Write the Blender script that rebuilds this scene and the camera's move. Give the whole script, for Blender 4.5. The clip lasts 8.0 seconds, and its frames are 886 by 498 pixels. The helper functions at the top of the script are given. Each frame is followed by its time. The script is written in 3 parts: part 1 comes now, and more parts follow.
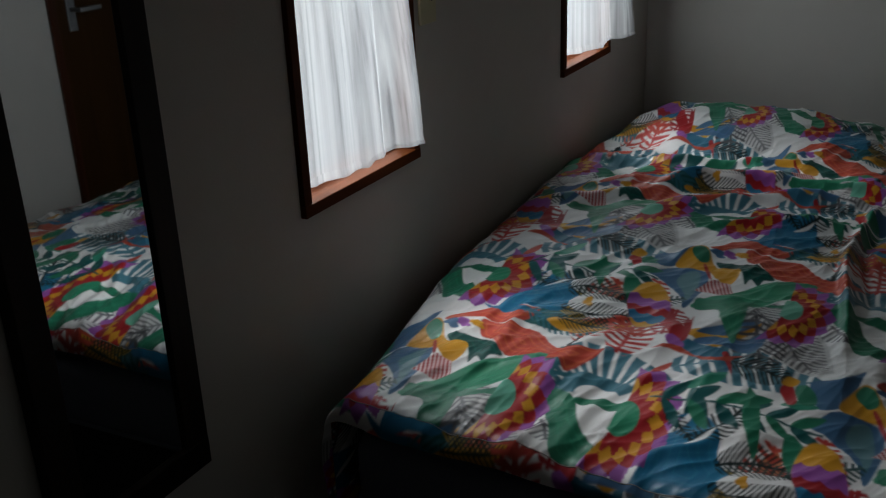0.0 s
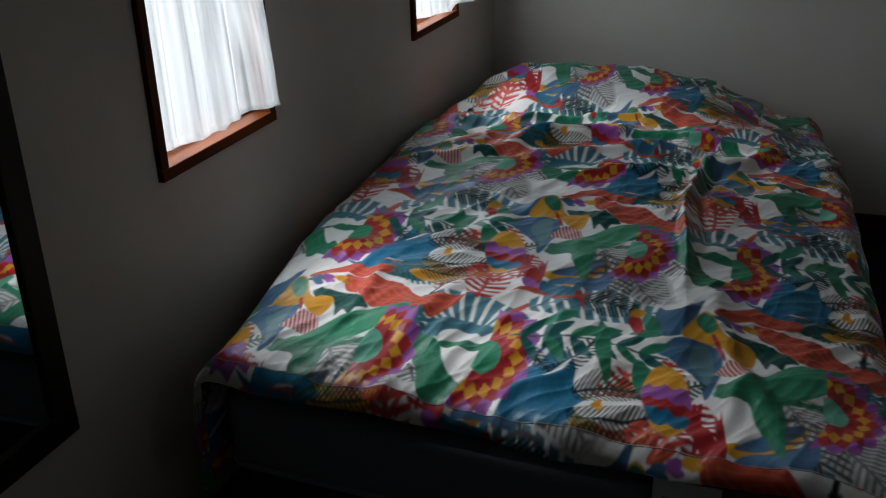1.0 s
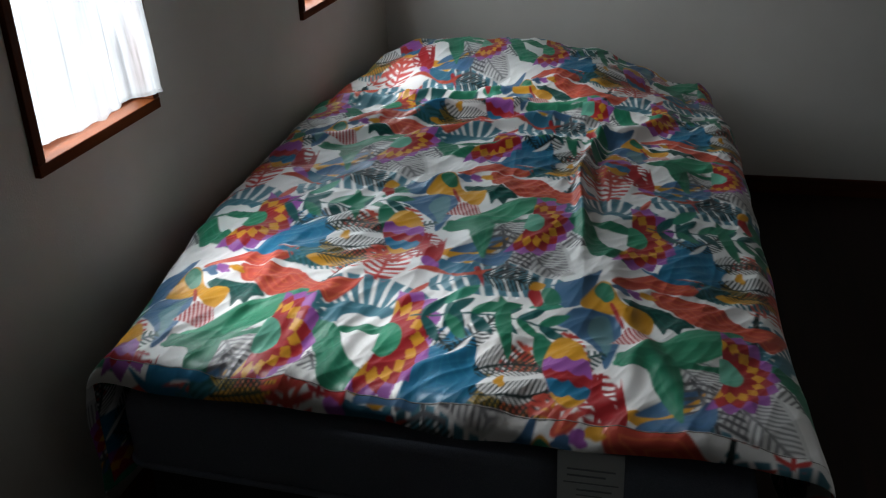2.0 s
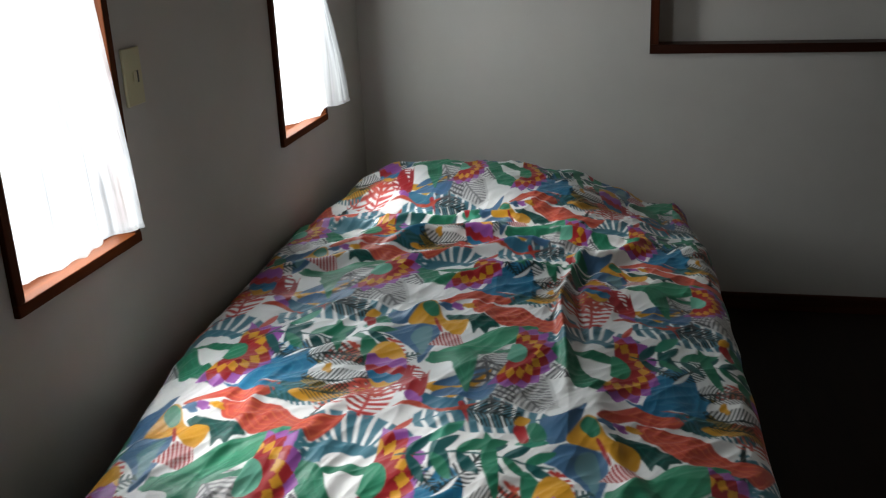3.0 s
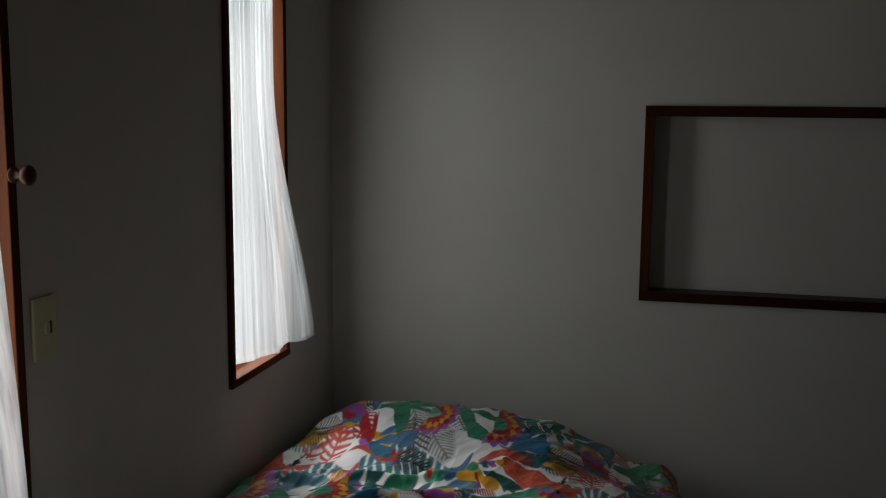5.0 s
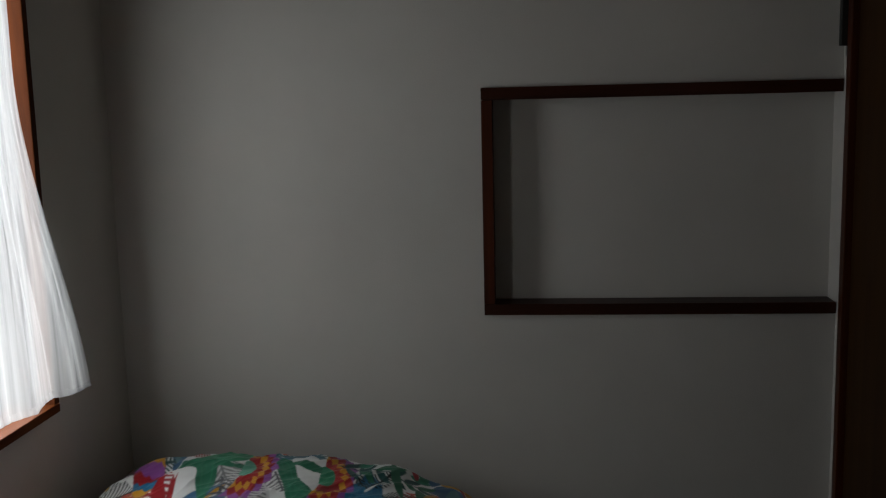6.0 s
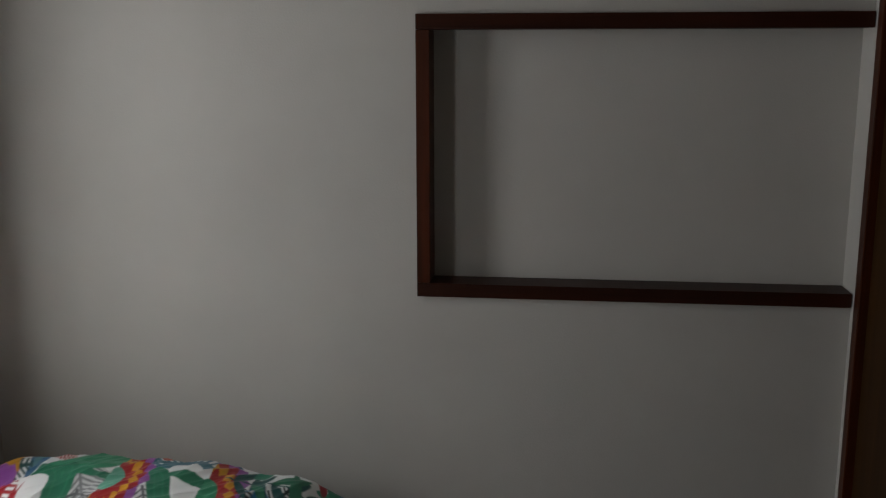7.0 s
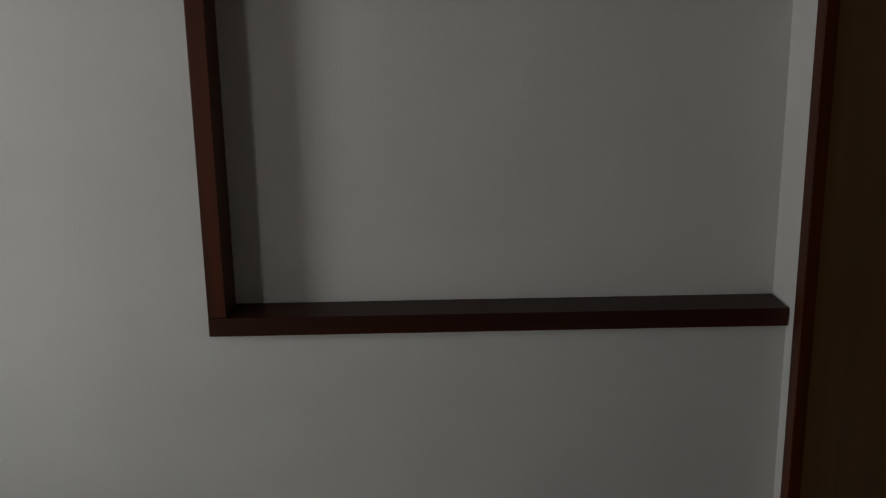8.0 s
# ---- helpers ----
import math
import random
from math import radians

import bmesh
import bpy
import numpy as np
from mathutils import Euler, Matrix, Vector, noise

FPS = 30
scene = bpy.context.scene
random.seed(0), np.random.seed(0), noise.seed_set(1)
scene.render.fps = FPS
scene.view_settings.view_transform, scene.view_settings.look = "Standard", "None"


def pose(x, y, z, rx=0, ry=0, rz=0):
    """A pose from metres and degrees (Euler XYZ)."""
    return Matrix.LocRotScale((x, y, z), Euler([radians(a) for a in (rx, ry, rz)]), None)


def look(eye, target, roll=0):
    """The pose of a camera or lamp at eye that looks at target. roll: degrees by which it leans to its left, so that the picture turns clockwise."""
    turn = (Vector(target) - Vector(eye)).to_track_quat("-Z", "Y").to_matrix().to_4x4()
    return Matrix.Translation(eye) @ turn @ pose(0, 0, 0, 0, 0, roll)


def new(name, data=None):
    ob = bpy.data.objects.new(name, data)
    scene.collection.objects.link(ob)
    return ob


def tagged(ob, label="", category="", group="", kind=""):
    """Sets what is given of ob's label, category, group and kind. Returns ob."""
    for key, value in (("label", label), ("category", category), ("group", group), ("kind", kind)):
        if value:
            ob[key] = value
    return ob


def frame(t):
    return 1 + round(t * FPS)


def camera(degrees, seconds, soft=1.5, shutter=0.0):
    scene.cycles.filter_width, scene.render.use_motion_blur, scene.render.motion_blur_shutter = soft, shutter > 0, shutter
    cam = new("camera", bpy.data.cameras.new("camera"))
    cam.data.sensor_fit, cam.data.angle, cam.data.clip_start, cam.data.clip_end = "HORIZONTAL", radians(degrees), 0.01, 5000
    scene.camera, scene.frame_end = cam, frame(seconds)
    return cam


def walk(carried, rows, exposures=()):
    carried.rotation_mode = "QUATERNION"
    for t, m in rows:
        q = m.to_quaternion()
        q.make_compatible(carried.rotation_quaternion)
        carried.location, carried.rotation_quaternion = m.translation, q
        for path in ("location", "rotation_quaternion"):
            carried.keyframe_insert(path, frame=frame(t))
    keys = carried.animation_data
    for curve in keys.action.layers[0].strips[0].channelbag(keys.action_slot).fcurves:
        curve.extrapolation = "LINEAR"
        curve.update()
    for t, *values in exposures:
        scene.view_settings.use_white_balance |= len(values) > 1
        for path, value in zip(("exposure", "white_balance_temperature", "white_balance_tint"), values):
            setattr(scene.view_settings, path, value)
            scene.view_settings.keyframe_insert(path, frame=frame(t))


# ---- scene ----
cam = camera(48.8, 8.0, soft=1.2)
PATH = [
    (0, (1.081, -3.578, 1.448), (0.183, -1.956, 0.698), -2.2),
    (0.3, (1.076, -3.614, 1.446), (0.28, -1.954, 0.666), -1.1),
    (0.5, (1.094, -3.626, 1.437), (0.346, -1.939, 0.667), -1.0),
    (1, (1.109, -3.634, 1.426), (0.473, -1.916, 0.623), -1.8),
    (1.2, (1.114, -3.63, 1.417), (0.526, -1.913, 0.577), -2.0),
    (2.3, (1.128, -3.595, 1.427), (0.711, -1.832, 0.58), -2.7),
    (2.5, (1.125, -3.59, 1.441), (0.726, -1.802, 0.64), -2.6),
    (3, (1.112, -3.585, 1.474), (0.692, -1.743, 0.819), -2.4),
    (3.5, (1.103, -3.581, 1.506), (0.695, -1.693, 0.985), -1.7),
    (4, (1.086, -3.558, 1.54), (0.674, -1.638, 1.163), -1.0),
    (4.2, (1.079, -3.533, 1.553), (0.688, -1.597, 1.238), -0.5),
    (5.3, (1.204, -3.131, 1.58), (0.75, -1.203, 1.302), 0.8),
    (5.5, (1.224, -3.023, 1.58), (0.844, -1.088, 1.247), -0.5),
    (5.8, (1.208, -2.862, 1.57), (0.977, -0.9, 1.26), -0.9),
    (6, (1.209, -2.75, 1.562), (1.032, -0.779, 1.27), -1.4),
    (6.2, (1.222, -2.635, 1.556), (1.15, -0.662, 1.237), -1.8),
    (6.5, (1.292, -2.489, 1.527), (1.17, -0.522, 1.188), -1.9),
    (6.8, (1.364, -2.31, 1.519), (1.148, -0.359, 1.138), -0.1),
    (7, (1.396, -2.205, 1.527), (1.168, -0.259, 1.128), -0.1),
    (7.2, (1.441, -2.112, 1.52), (1.205, -0.169, 1.11), -0.8),
    (7.5, (1.451, -1.92, 1.518), (1.283, 0.026, 1.092), 0.3),
    (7.7, (1.473, -1.778, 1.515), (1.345, 0.169, 1.075), -0.9),
    (8, (1.455, -1.572, 1.502), (1.477, 0.367, 1.012), -0.9),
]
EXPOSURE = [(0, -1.2, 6350, 10), (1.2, -0.5, 6300, 10), (2.3, 0.05, 6350, 10), (3.0, 0.12, 6550, 10), (3.5, -0.26, 6600, 10), (4.2, -0.55, 6700, 10), (5.3, -1.28, 6700, 11),
            (6.0, -0.9, 6700, 12), (6.5, -0.35, 6850, 15), (7.0, -0.05, 6800, 14), (7.5, 0.15, 6750, 13), (8.0, 0.2, 6700, 12)]
walk(cam, [(t, look(eye, target, roll)) for t, eye, target, roll in PATH], EXPOSURE)

# ---- light ----
W, DEEP, HIGH = 2.055, -4.7, 2.36          # room: x 0..W, y DEEP..0, z 0..HIGH
WINDOWS = ((-2.177, -1.734), (-0.86, -0.44))
SILL, HEAD = 0.813, 1.985

world = bpy.data.worlds.new("sky")
scene.world = world
world.use_nodes = True
wn = world.node_tree.nodes
sky = wn.new("ShaderNodeTexSky")
sky.sky_type, sky.sun_disc = "NISHITA", False
sky.sun_elevation, sky.sun_rotation = radians(50), radians(285)
wn["Background"].inputs["Strength"].default_value = 0.12
world.node_tree.links.new(sky.outputs[0], wn["Background"].inputs["Color"])

sun = new("sun", bpy.data.lights.new("sun", "SUN"))
sun.data.energy, sun.data.angle, sun.data.color = 5.0, radians(16), (1, 0.98, 0.96)
sun.matrix_world = look((-0.62, 0.17, 0.76), (0, 0, 0))

# daylight standing in each window's opening, behind the curtain
for (y0, y1), power in zip(WINDOWS, (11.5, 12.5)):
    lamp = new("window_daylight", bpy.data.lights.new("window_daylight", "AREA"))
    lamp.data.shape, lamp.data.size, lamp.data.size_y = "RECTANGLE", (y1 - y0) - 0.06, HEAD - SILL - 0.06
    lamp.data.energy, lamp.data.color = power, (0.89, 0.98, 1.0)
    lamp.matrix_world = look((-0.032, (y0 + y1) / 2, (SILL + HEAD) / 2), (1, (y0 + y1) / 2, (SILL + HEAD) / 2))


# ---- materials ----
def material(name, colour, rough=0.6, metal=0.0):
    m = bpy.data.materials.new(name)
    m.use_nodes = True
    b = m.node_tree.nodes["Principled BSDF"]
    b.inputs["Base Color"].default_value = (*colour, 1)
    b.inputs["Roughness"].default_value = rough
    b.inputs["Metallic"].default_value = metal
    return m


def node(m, kind, **inputs):
    n = m.node_tree.nodes.new(kind)
    for key, value in inputs.items():
        n.inputs[key.replace("_", " ")].default_value = value
    return n


def join(m, a, b):
    m.node_tree.links.new(a, b)


def ramp(m, fac, stops):
    r = node(m, "ShaderNodeValToRGB")
    e = r.color_ramp.elements
    while len(e) < len(stops):
        e.new(0.5)
    for el, (p, c) in zip(e, stops):
        el.position, el.color = p, (*c, 1)
    join(m, fac, r.inputs["Fac"])
    return r.outputs["Color"]


def coords(m, scale=(1, 1, 1)):
    c = node(m, "ShaderNodeTexCoord")
    p = node(m, "ShaderNodeMapping", Scale=scale)
    join(m, c.outputs["Object"], p.inputs["Vector"])
    return p.outputs["Vector"]


def bump(m, height, strength, distance):
    b = node(m, "ShaderNodeBump", Strength=strength, Distance=distance)
    join(m, height, b.inputs["Height"])
    join(m, b.outputs["Normal"], m.node_tree.nodes["Principled BSDF"].inputs["Normal"])


def plaster(name, colour):
    m = material(name, colour, 0.85)
    v = coords(m)
    big = node(m, "ShaderNodeTexNoise", Scale=1.3, Detail=5.0, Roughness=0.6)
    fine = node(m, "ShaderNodeTexNoise", Scale=220.0, Detail=3.0)
    join(m, v, big.inputs["Vector"])
    join(m, v, fine.inputs["Vector"])
    dark = tuple(c * 0.88 for c in colour)
    join(m, ramp(m, big.outputs["Fac"], [(0.3, dark), (0.62, colour)]), m.node_tree.nodes["Principled BSDF"].inputs["Base Color"])
    bump(m, fine.outputs["Fac"], 0.25, 0.002)
    return m


def wood(name, light, dark, axis=2, rough=0.42, grain=1.0):
    m = material(name, light, rough)
    m.node_tree.nodes["Principled BSDF"].inputs["Specular IOR Level"].default_value = 0.18
    scale = [28.0 * grain] * 3
    scale[axis] = 1.6 * grain
    v = coords(m, scale)
    n = node(m, "ShaderNodeTexNoise", Scale=1.0, Detail=8.0, Roughness=0.62, Distortion=0.4)
    join(m, v, n.inputs["Vector"])
    wide = node(m, "ShaderNodeTexNoise", Scale=0.18, Detail=2.0)
    join(m, v, wide.inputs["Vector"])
    mix = node(m, "ShaderNodeMath")
    mix.operation = "MULTIPLY_ADD"
    mix.inputs[1].default_value = 0.65
    join(m, n.outputs["Fac"], mix.inputs[0])
    half = node(m, "ShaderNodeMath")
    half.operation = "MULTIPLY"
    half.inputs[1].default_value = 0.35
    join(m, wide.outputs["Fac"], half.inputs[0])
    join(m, half.outputs[0], mix.inputs[2])
    join(m, ramp(m, mix.outputs[0], [(0.34, dark), (0.62, light)]), m.node_tree.nodes["Principled BSDF"].inputs["Base Color"])
    bump(m, n.outputs["Fac"], 0.25, 0.0008)
    return m


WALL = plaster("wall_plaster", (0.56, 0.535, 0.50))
# same plaster with shade in its colour, so the rear wall bounces less
SHADE_WALL = plaster("shaded_rear_plaster", (0.50, 0.50, 0.49))
# the ceiling is out of view; its dark colour is chosen to cut fill light
CEIL = wood("low_bounce_ceiling", (0.13, 0.085, 0.05), (0.08, 0.05, 0.03), 1, 0.6)
# window trim stays lighter than the other trim: daylight on the sill, in colour
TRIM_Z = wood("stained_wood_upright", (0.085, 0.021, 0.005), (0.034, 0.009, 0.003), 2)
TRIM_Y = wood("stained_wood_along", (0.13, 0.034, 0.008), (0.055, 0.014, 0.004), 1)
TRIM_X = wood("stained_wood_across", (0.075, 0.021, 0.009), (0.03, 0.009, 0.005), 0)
DOOR_WOOD = wood("door_veneer", (0.046, 0.019, 0.004), (0.024, 0.0095, 0.002), 2, 0.55, 0.7)
# the same stained wood with shade in its colour, away from the windows
SHADED_Z = wood("shaded_trim_upright", (0.085, 0.016, 0.003), (0.03, 0.007, 0.002), 2)
SHADED_X = wood("shaded_trim_across", (0.045, 0.009, 0.002), (0.018, 0.004, 0.0015), 0)
FLOOR_WOOD = wood("dark_floor_wood", (0.018, 0.008, 0.005), (0.008, 0.004, 0.003), 1, 0.65)
BLACK_WOOD = wood("black_brown_wood", (0.02, 0.014, 0.011), (0.008, 0.006, 0.005), 2, 0.5)
for stained in (TRIM_X, TRIM_Y, TRIM_Z, SHADED_X, SHADED_Z, DOOR_WOOD, FLOOR_WOOD):
    stained.node_tree.nodes["Principled BSDF"].inputs["Specular IOR Level"].default_value = 0.22
DOOR_WOOD.node_tree.nodes["Principled BSDF"].inputs["Specular IOR Level"].default_value = 0.1
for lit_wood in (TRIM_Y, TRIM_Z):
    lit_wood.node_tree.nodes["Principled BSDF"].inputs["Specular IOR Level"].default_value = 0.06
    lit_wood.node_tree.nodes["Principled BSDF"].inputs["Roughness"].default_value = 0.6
PLATE = material("cream_plastic", (0.56, 0.52, 0.32), 0.4)
DARK_PLASTIC = material("dark_plastic", (0.02, 0.018, 0.016), 0.4)
STEEL = material("grey_metal", (0.3, 0.31, 0.33), 0.4, 0.8)
SILVER = material("mirror_silver", (0.86, 0.88, 0.88), 0.02, 1.0)
TAG = material("label_cloth", (0.75, 0.78, 0.8), 0.9)
INK = material("label_print", (0.3, 0.33, 0.36), 0.9)
GLASS = material("window_glass", (1, 1, 1), 0.03)
GLASS.node_tree.nodes["Principled BSDF"].inputs["Transmission Weight"].default_value = 1.0
BASE_CLOTH = material("base_cloth", (0.03, 0.03, 0.034), 0.95)

TICK = material("mattress_ticking", (0.2, 0.21, 0.25), 0.9)
weave = node(TICK, "ShaderNodeTexNoise", Scale=500.0, Detail=2.0)
join(TICK, coords(TICK), weave.inputs["Vector"])
join(TICK, ramp(TICK, weave.outputs["Fac"], [(0.3, (0.15, 0.165, 0.215)), (0.7, (0.21, 0.23, 0.295))]), TICK.node_tree.nodes["Principled BSDF"].inputs["Base Color"])
bump(TICK, weave.outputs["Fac"], 0.3, 0.001)

PRINT = material("printed_cotton", (0.8, 0.8, 0.8), 0.40)
ink = node(PRINT, "ShaderNodeAttribute")
ink.attribute_name = "print"
join(PRINT, ink.outputs["Color"], PRINT.node_tree.nodes["Principled BSDF"].inputs["Base Color"])
PRINT.node_tree.nodes["Principled BSDF"].inputs["Specular IOR Level"].default_value = 0.45
thread = node(PRINT, "ShaderNodeTexNoise", Scale=900.0, Detail=2.0)
join(PRINT, coords(PRINT), thread.inputs["Vector"])
bump(PRINT, thread.outputs["Fac"], 0.15, 0.0006)

VOILE = bpy.data.materials.new("white_voile")
VOILE.use_nodes = True
vn = VOILE.node_tree.nodes
vn.remove(vn["Principled BSDF"])
lit, thin, clear = node(VOILE, "ShaderNodeBsdfDiffuse"), node(VOILE, "ShaderNodeBsdfTranslucent"), node(VOILE, "ShaderNodeBsdfTransparent")
lit.inputs["Color"].default_value = (0.86, 0.86, 0.86, 1)
thin.inputs["Color"].default_value = (0.86, 0.86, 0.86, 1)
m1, m2 = node(VOILE, "ShaderNodeMixShader", Fac=0.6), node(VOILE, "ShaderNodeMixShader", Fac=0.12)
# upright streaks paint the shading of folds into the translucent colour
fold_noise = node(VOILE, "ShaderNodeTexNoise", Scale=1.0, Detail=4.0, Roughness=0.65)
join(VOILE, coords(VOILE, (40, 75, 0.7)), fold_noise.inputs["Vector"])
fold_shade = ramp(VOILE, fold_noise.outputs["Fac"], [(0.3, (0.2, 0.2, 0.21)), (0.46, (0.42, 0.42, 0.43)), (0.7, (0.55, 0.55, 0.55))])
join(VOILE, fold_shade, thin.inputs["Color"])
# a second set of streaks varies the transparency for more fold contrast
fold_streak = node(VOILE, "ShaderNodeTexNoise", Scale=1.0, Detail=2.0)
join(VOILE, coords(VOILE, (30, 62, 0.6)), fold_streak.inputs["Vector"])
amount = node(VOILE, "ShaderNodeMapRange", To_Min=0.25, To_Max=0.65)
join(VOILE, fold_streak.outputs["Fac"], amount.inputs["Value"])
join(VOILE, amount.outputs["Result"], m2.inputs["Fac"])
join(VOILE, lit.outputs[0], m1.inputs[1])
join(VOILE, thin.outputs[0], m1.inputs[2])
join(VOILE, m1.outputs[0], m2.inputs[1])
join(VOILE, clear.outputs[0], m2.inputs[2])
join(VOILE, m2.outputs[0], vn["Material Output"].inputs["Surface"])


# ---- mesh helpers ----
def box(bm, lo, hi, bevel=0.0):
    made = bmesh.ops.create_cube(bm, size=1.0)["verts"]
    for v in made:
        for a in range(3):
            v.co[a] = (lo[a] + hi[a]) / 2 + v.co[a] * (hi[a] - lo[a])
    if bevel:
        edges = list({e for v in made for e in v.link_edges})
        bmesh.ops.bevel(bm, geom=edges, offset=bevel, segments=2, profile=0.5, affect="EDGES")
    return bm


def boxes(*sets, bevel=0.0):
    bm = bmesh.new()
    for lo, hi in sets:
        box(bm, lo, hi, bevel)
    return bm


def lathe(profile, axis="X", steps=28):
    """A turned solid: profile of (along, radius) about the local axis."""
    bm = bmesh.new()
    rings = []
    for a, r in profile:
        ring = []
        for k in range(steps):
            c, s = math.cos(2 * math.pi * k / steps) * r, math.sin(2 * math.pi * k / steps) * r
            ring.append(bm.verts.new({"X": (a, c, s), "Y": (c, a, s), "Z": (c, s, a)}[axis]))
        rings.append(ring)
    for p, q in zip(rings, rings[1:]):
        for k in range(steps):
            bm.faces.new((p[k], p[(k + 1) % steps], q[(k + 1) % steps], q[k]))
    bm.faces.new(rings[0][::-1])
    bm.faces.new(rings[-1])
    bmesh.ops.recalc_face_normals(bm, faces=bm.faces)
    return bm


def part(name, bm, mat, parent=None, label="", smooth=False):
    me = bpy.data.meshes.new(name)
    bm.normal_update()
    bm.to_mesh(me)
    bm.free()
    me.materials.append(mat)
    if smooth:
        for p in me.polygons:
            p.use_smooth = True
    ob = new(name, me)
    if parent:
        ob.parent = parent
        ob.matrix_parent_inverse = parent.matrix_world.inverted()
    return tagged(ob, label) if label else ob


def empty(name, place=(0, 0, 0)):
    ob = new(name)
    ob.location = place
    ob.matrix_world = Matrix.Translation(place)
    return ob


# ---- room ----
T = 0.14
floor = part("floor", boxes(((-T, DEEP - T, -0.12), (W + T, 0.22, 0.0))), FLOOR_WOOD)
tagged(floor, "very dark stained wooden floor in shade", "floor", kind="structure")
# unseen ceiling, toned dark so that less light bounces back
ceiling = part("ceiling", boxes(((-T, DEEP - T, HIGH), (W + T, 0.22, HIGH + 0.12))), CEIL)
tagged(ceiling, "plain unseen ceiling, coloured dark to hold back bounced light", "ceiling", kind="structure")

west = []
edges = [DEEP - T] + [y for w in WINDOWS for y in w] + [0.22]
for k in range(0, len(edges), 2):
    west.append(((-T, edges[k], 0), (0, edges[k + 1], HIGH)))
for y0, y1 in WINDOWS:
    west += [((-T, y0, 0), (0, y1, SILL)), ((-T, y0, HEAD), (0, y1, HIGH))]
tagged(part("wall_west", boxes(*west), WALL), "off-white plastered wall with two narrow tall windows", "wall", kind="structure")

NX, NZ0, NZ1, ND = 1.09, 0.978, 1.59, 0.073       # wall niche: opening and depth
north = [((0, 0, 0), (NX, ND, HIGH)), ((NX, 0, 0), (W, ND, NZ0)), ((NX, 0, NZ1), (W, ND, HIGH)), ((0, ND, 0), (W, 0.22, HIGH))]
tagged(part("wall_north", boxes(*north), WALL), "off-white plastered wall with a shallow wood-edged niche", "wall", kind="structure")

DY0, DY1, DZ = -0.995, -0.066, 2.03                  # door opening in the east wall
east = [((W, DEEP - T, 0), (W + T, DY0, HIGH)), ((W, DY1, 0), (W + T, 0.22, HIGH)), ((W, DY0, DZ), (W + T, DY1, HIGH))]
tagged(part("wall_east", boxes(*east), WALL), "off-white plastered wall beside a dark wooden door", "wall", kind="structure")
# the unseen south wall takes the dimmed plaster
tagged(part("wall_south", boxes(((0, DEEP - T, 0), (W, DEEP, HIGH))), SHADE_WALL), "plain unseen off-white plastered wall, shade put into its colour", "wall", kind="structure")

bb = part("baseboard", boxes(((0.012, -0.012, 0), (W - 0.002, -0.001, 0.068)), bevel=0.003), TRIM_X)
tagged(bb, "low dark-stained wooden baseboard along the wall", "baseboard", kind="structure")
bb = part("baseboard", boxes(((0.001, DEEP + 0.002, 0), (0.012, -0.001, 0.068)), bevel=0.003), TRIM_Y)
tagged(bb, "low dark-stained wooden baseboard along the wall", "baseboard", kind="structure")
bb = part("baseboard", boxes(((W - 0.012, DEEP + 0.002, 0), (W - 0.001, DY0 - 0.04, 0.068)), bevel=0.003), TRIM_Y)
tagged(bb, "low dark-stained wooden baseboard along the wall", "baseboard", kind="structure")

# wooden edging of the niche: two shelves and one upright, open to the side wall
edging = empty("niche_frame", (NX, 0, NZ0))
tagged(edging, "dark red-brown wooden edging round a shallow wall niche", "niche frame", kind="structure")
FX = 1.078
part("shelf", boxes(((FX, -0.013, 0.963), (W - 0.002, ND - 0.001, 0.995)), bevel=0.0015), SHADED_X, edging)
part("top_board", boxes(((FX, -0.013, 1.572), (W - 0.002, ND - 0.001, 1.606)), bevel=0.0015), SHADED_X, edging)
part("upright", boxes(((FX, -0.0125, 0.9955), (FX + 0.031, ND - 0.001, 1.5715)), bevel=0.0015), SHADED_Z, edging)

# windows: wooden casing, deep sill, sash with glass
for k, (y0, y1) in enumerate(WINDOWS):
    w = empty(f"window_{k + 1}", (0, (y0 + y1) / 2, SILL))
    tagged(w, "tall narrow window in a dark-stained wooden frame", "window", "windows beside the bed", "structure")
    b = 0.024
    p0, p1 = -0.128, 0.013
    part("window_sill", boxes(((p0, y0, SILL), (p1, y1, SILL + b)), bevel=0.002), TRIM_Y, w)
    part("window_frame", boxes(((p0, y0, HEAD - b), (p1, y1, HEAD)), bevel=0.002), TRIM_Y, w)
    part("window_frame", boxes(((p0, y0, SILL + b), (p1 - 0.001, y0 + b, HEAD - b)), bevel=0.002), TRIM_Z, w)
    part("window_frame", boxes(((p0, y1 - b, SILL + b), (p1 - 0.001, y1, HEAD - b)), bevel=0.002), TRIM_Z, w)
    s0, s1, z0, z1, c = y0 + b, y1 - b, SILL + b, HEAD - b, 0.03
    sash = boxes(((-0.127, s0, z0), (-0.112, s1, z0 + c)), ((-0.127, s0, z1 - c), (-0.112, s1, z1)),
                 ((-0.127, s0, z0 + c), (-0.112, s0 + c, z1 - c)), ((-0.127, s1 - c, z0 + c), (-0.112, s1, z1 - c)))
    part("sash", sash, TRIM_Z, w)
    pane = part("pane", boxes(((-0.122, s0 + c, z0 + c), (-0.118, s1 - c, z1 - c))), GLASS, w)
    pane.visible_shadow = False

# door in the east wall
door = empty("door_1", (W, (DY0 + DY1) / 2, 0))
tagged(door, "closed dark brown wooden door with a narrow casing", "door", kind="structure")
cw = 0.034
part("casing", boxes(((W - 0.014, DY1 - cw, 0), (W + 0.1, DY1, DZ)), bevel=0.002), SHADED_Z, door)
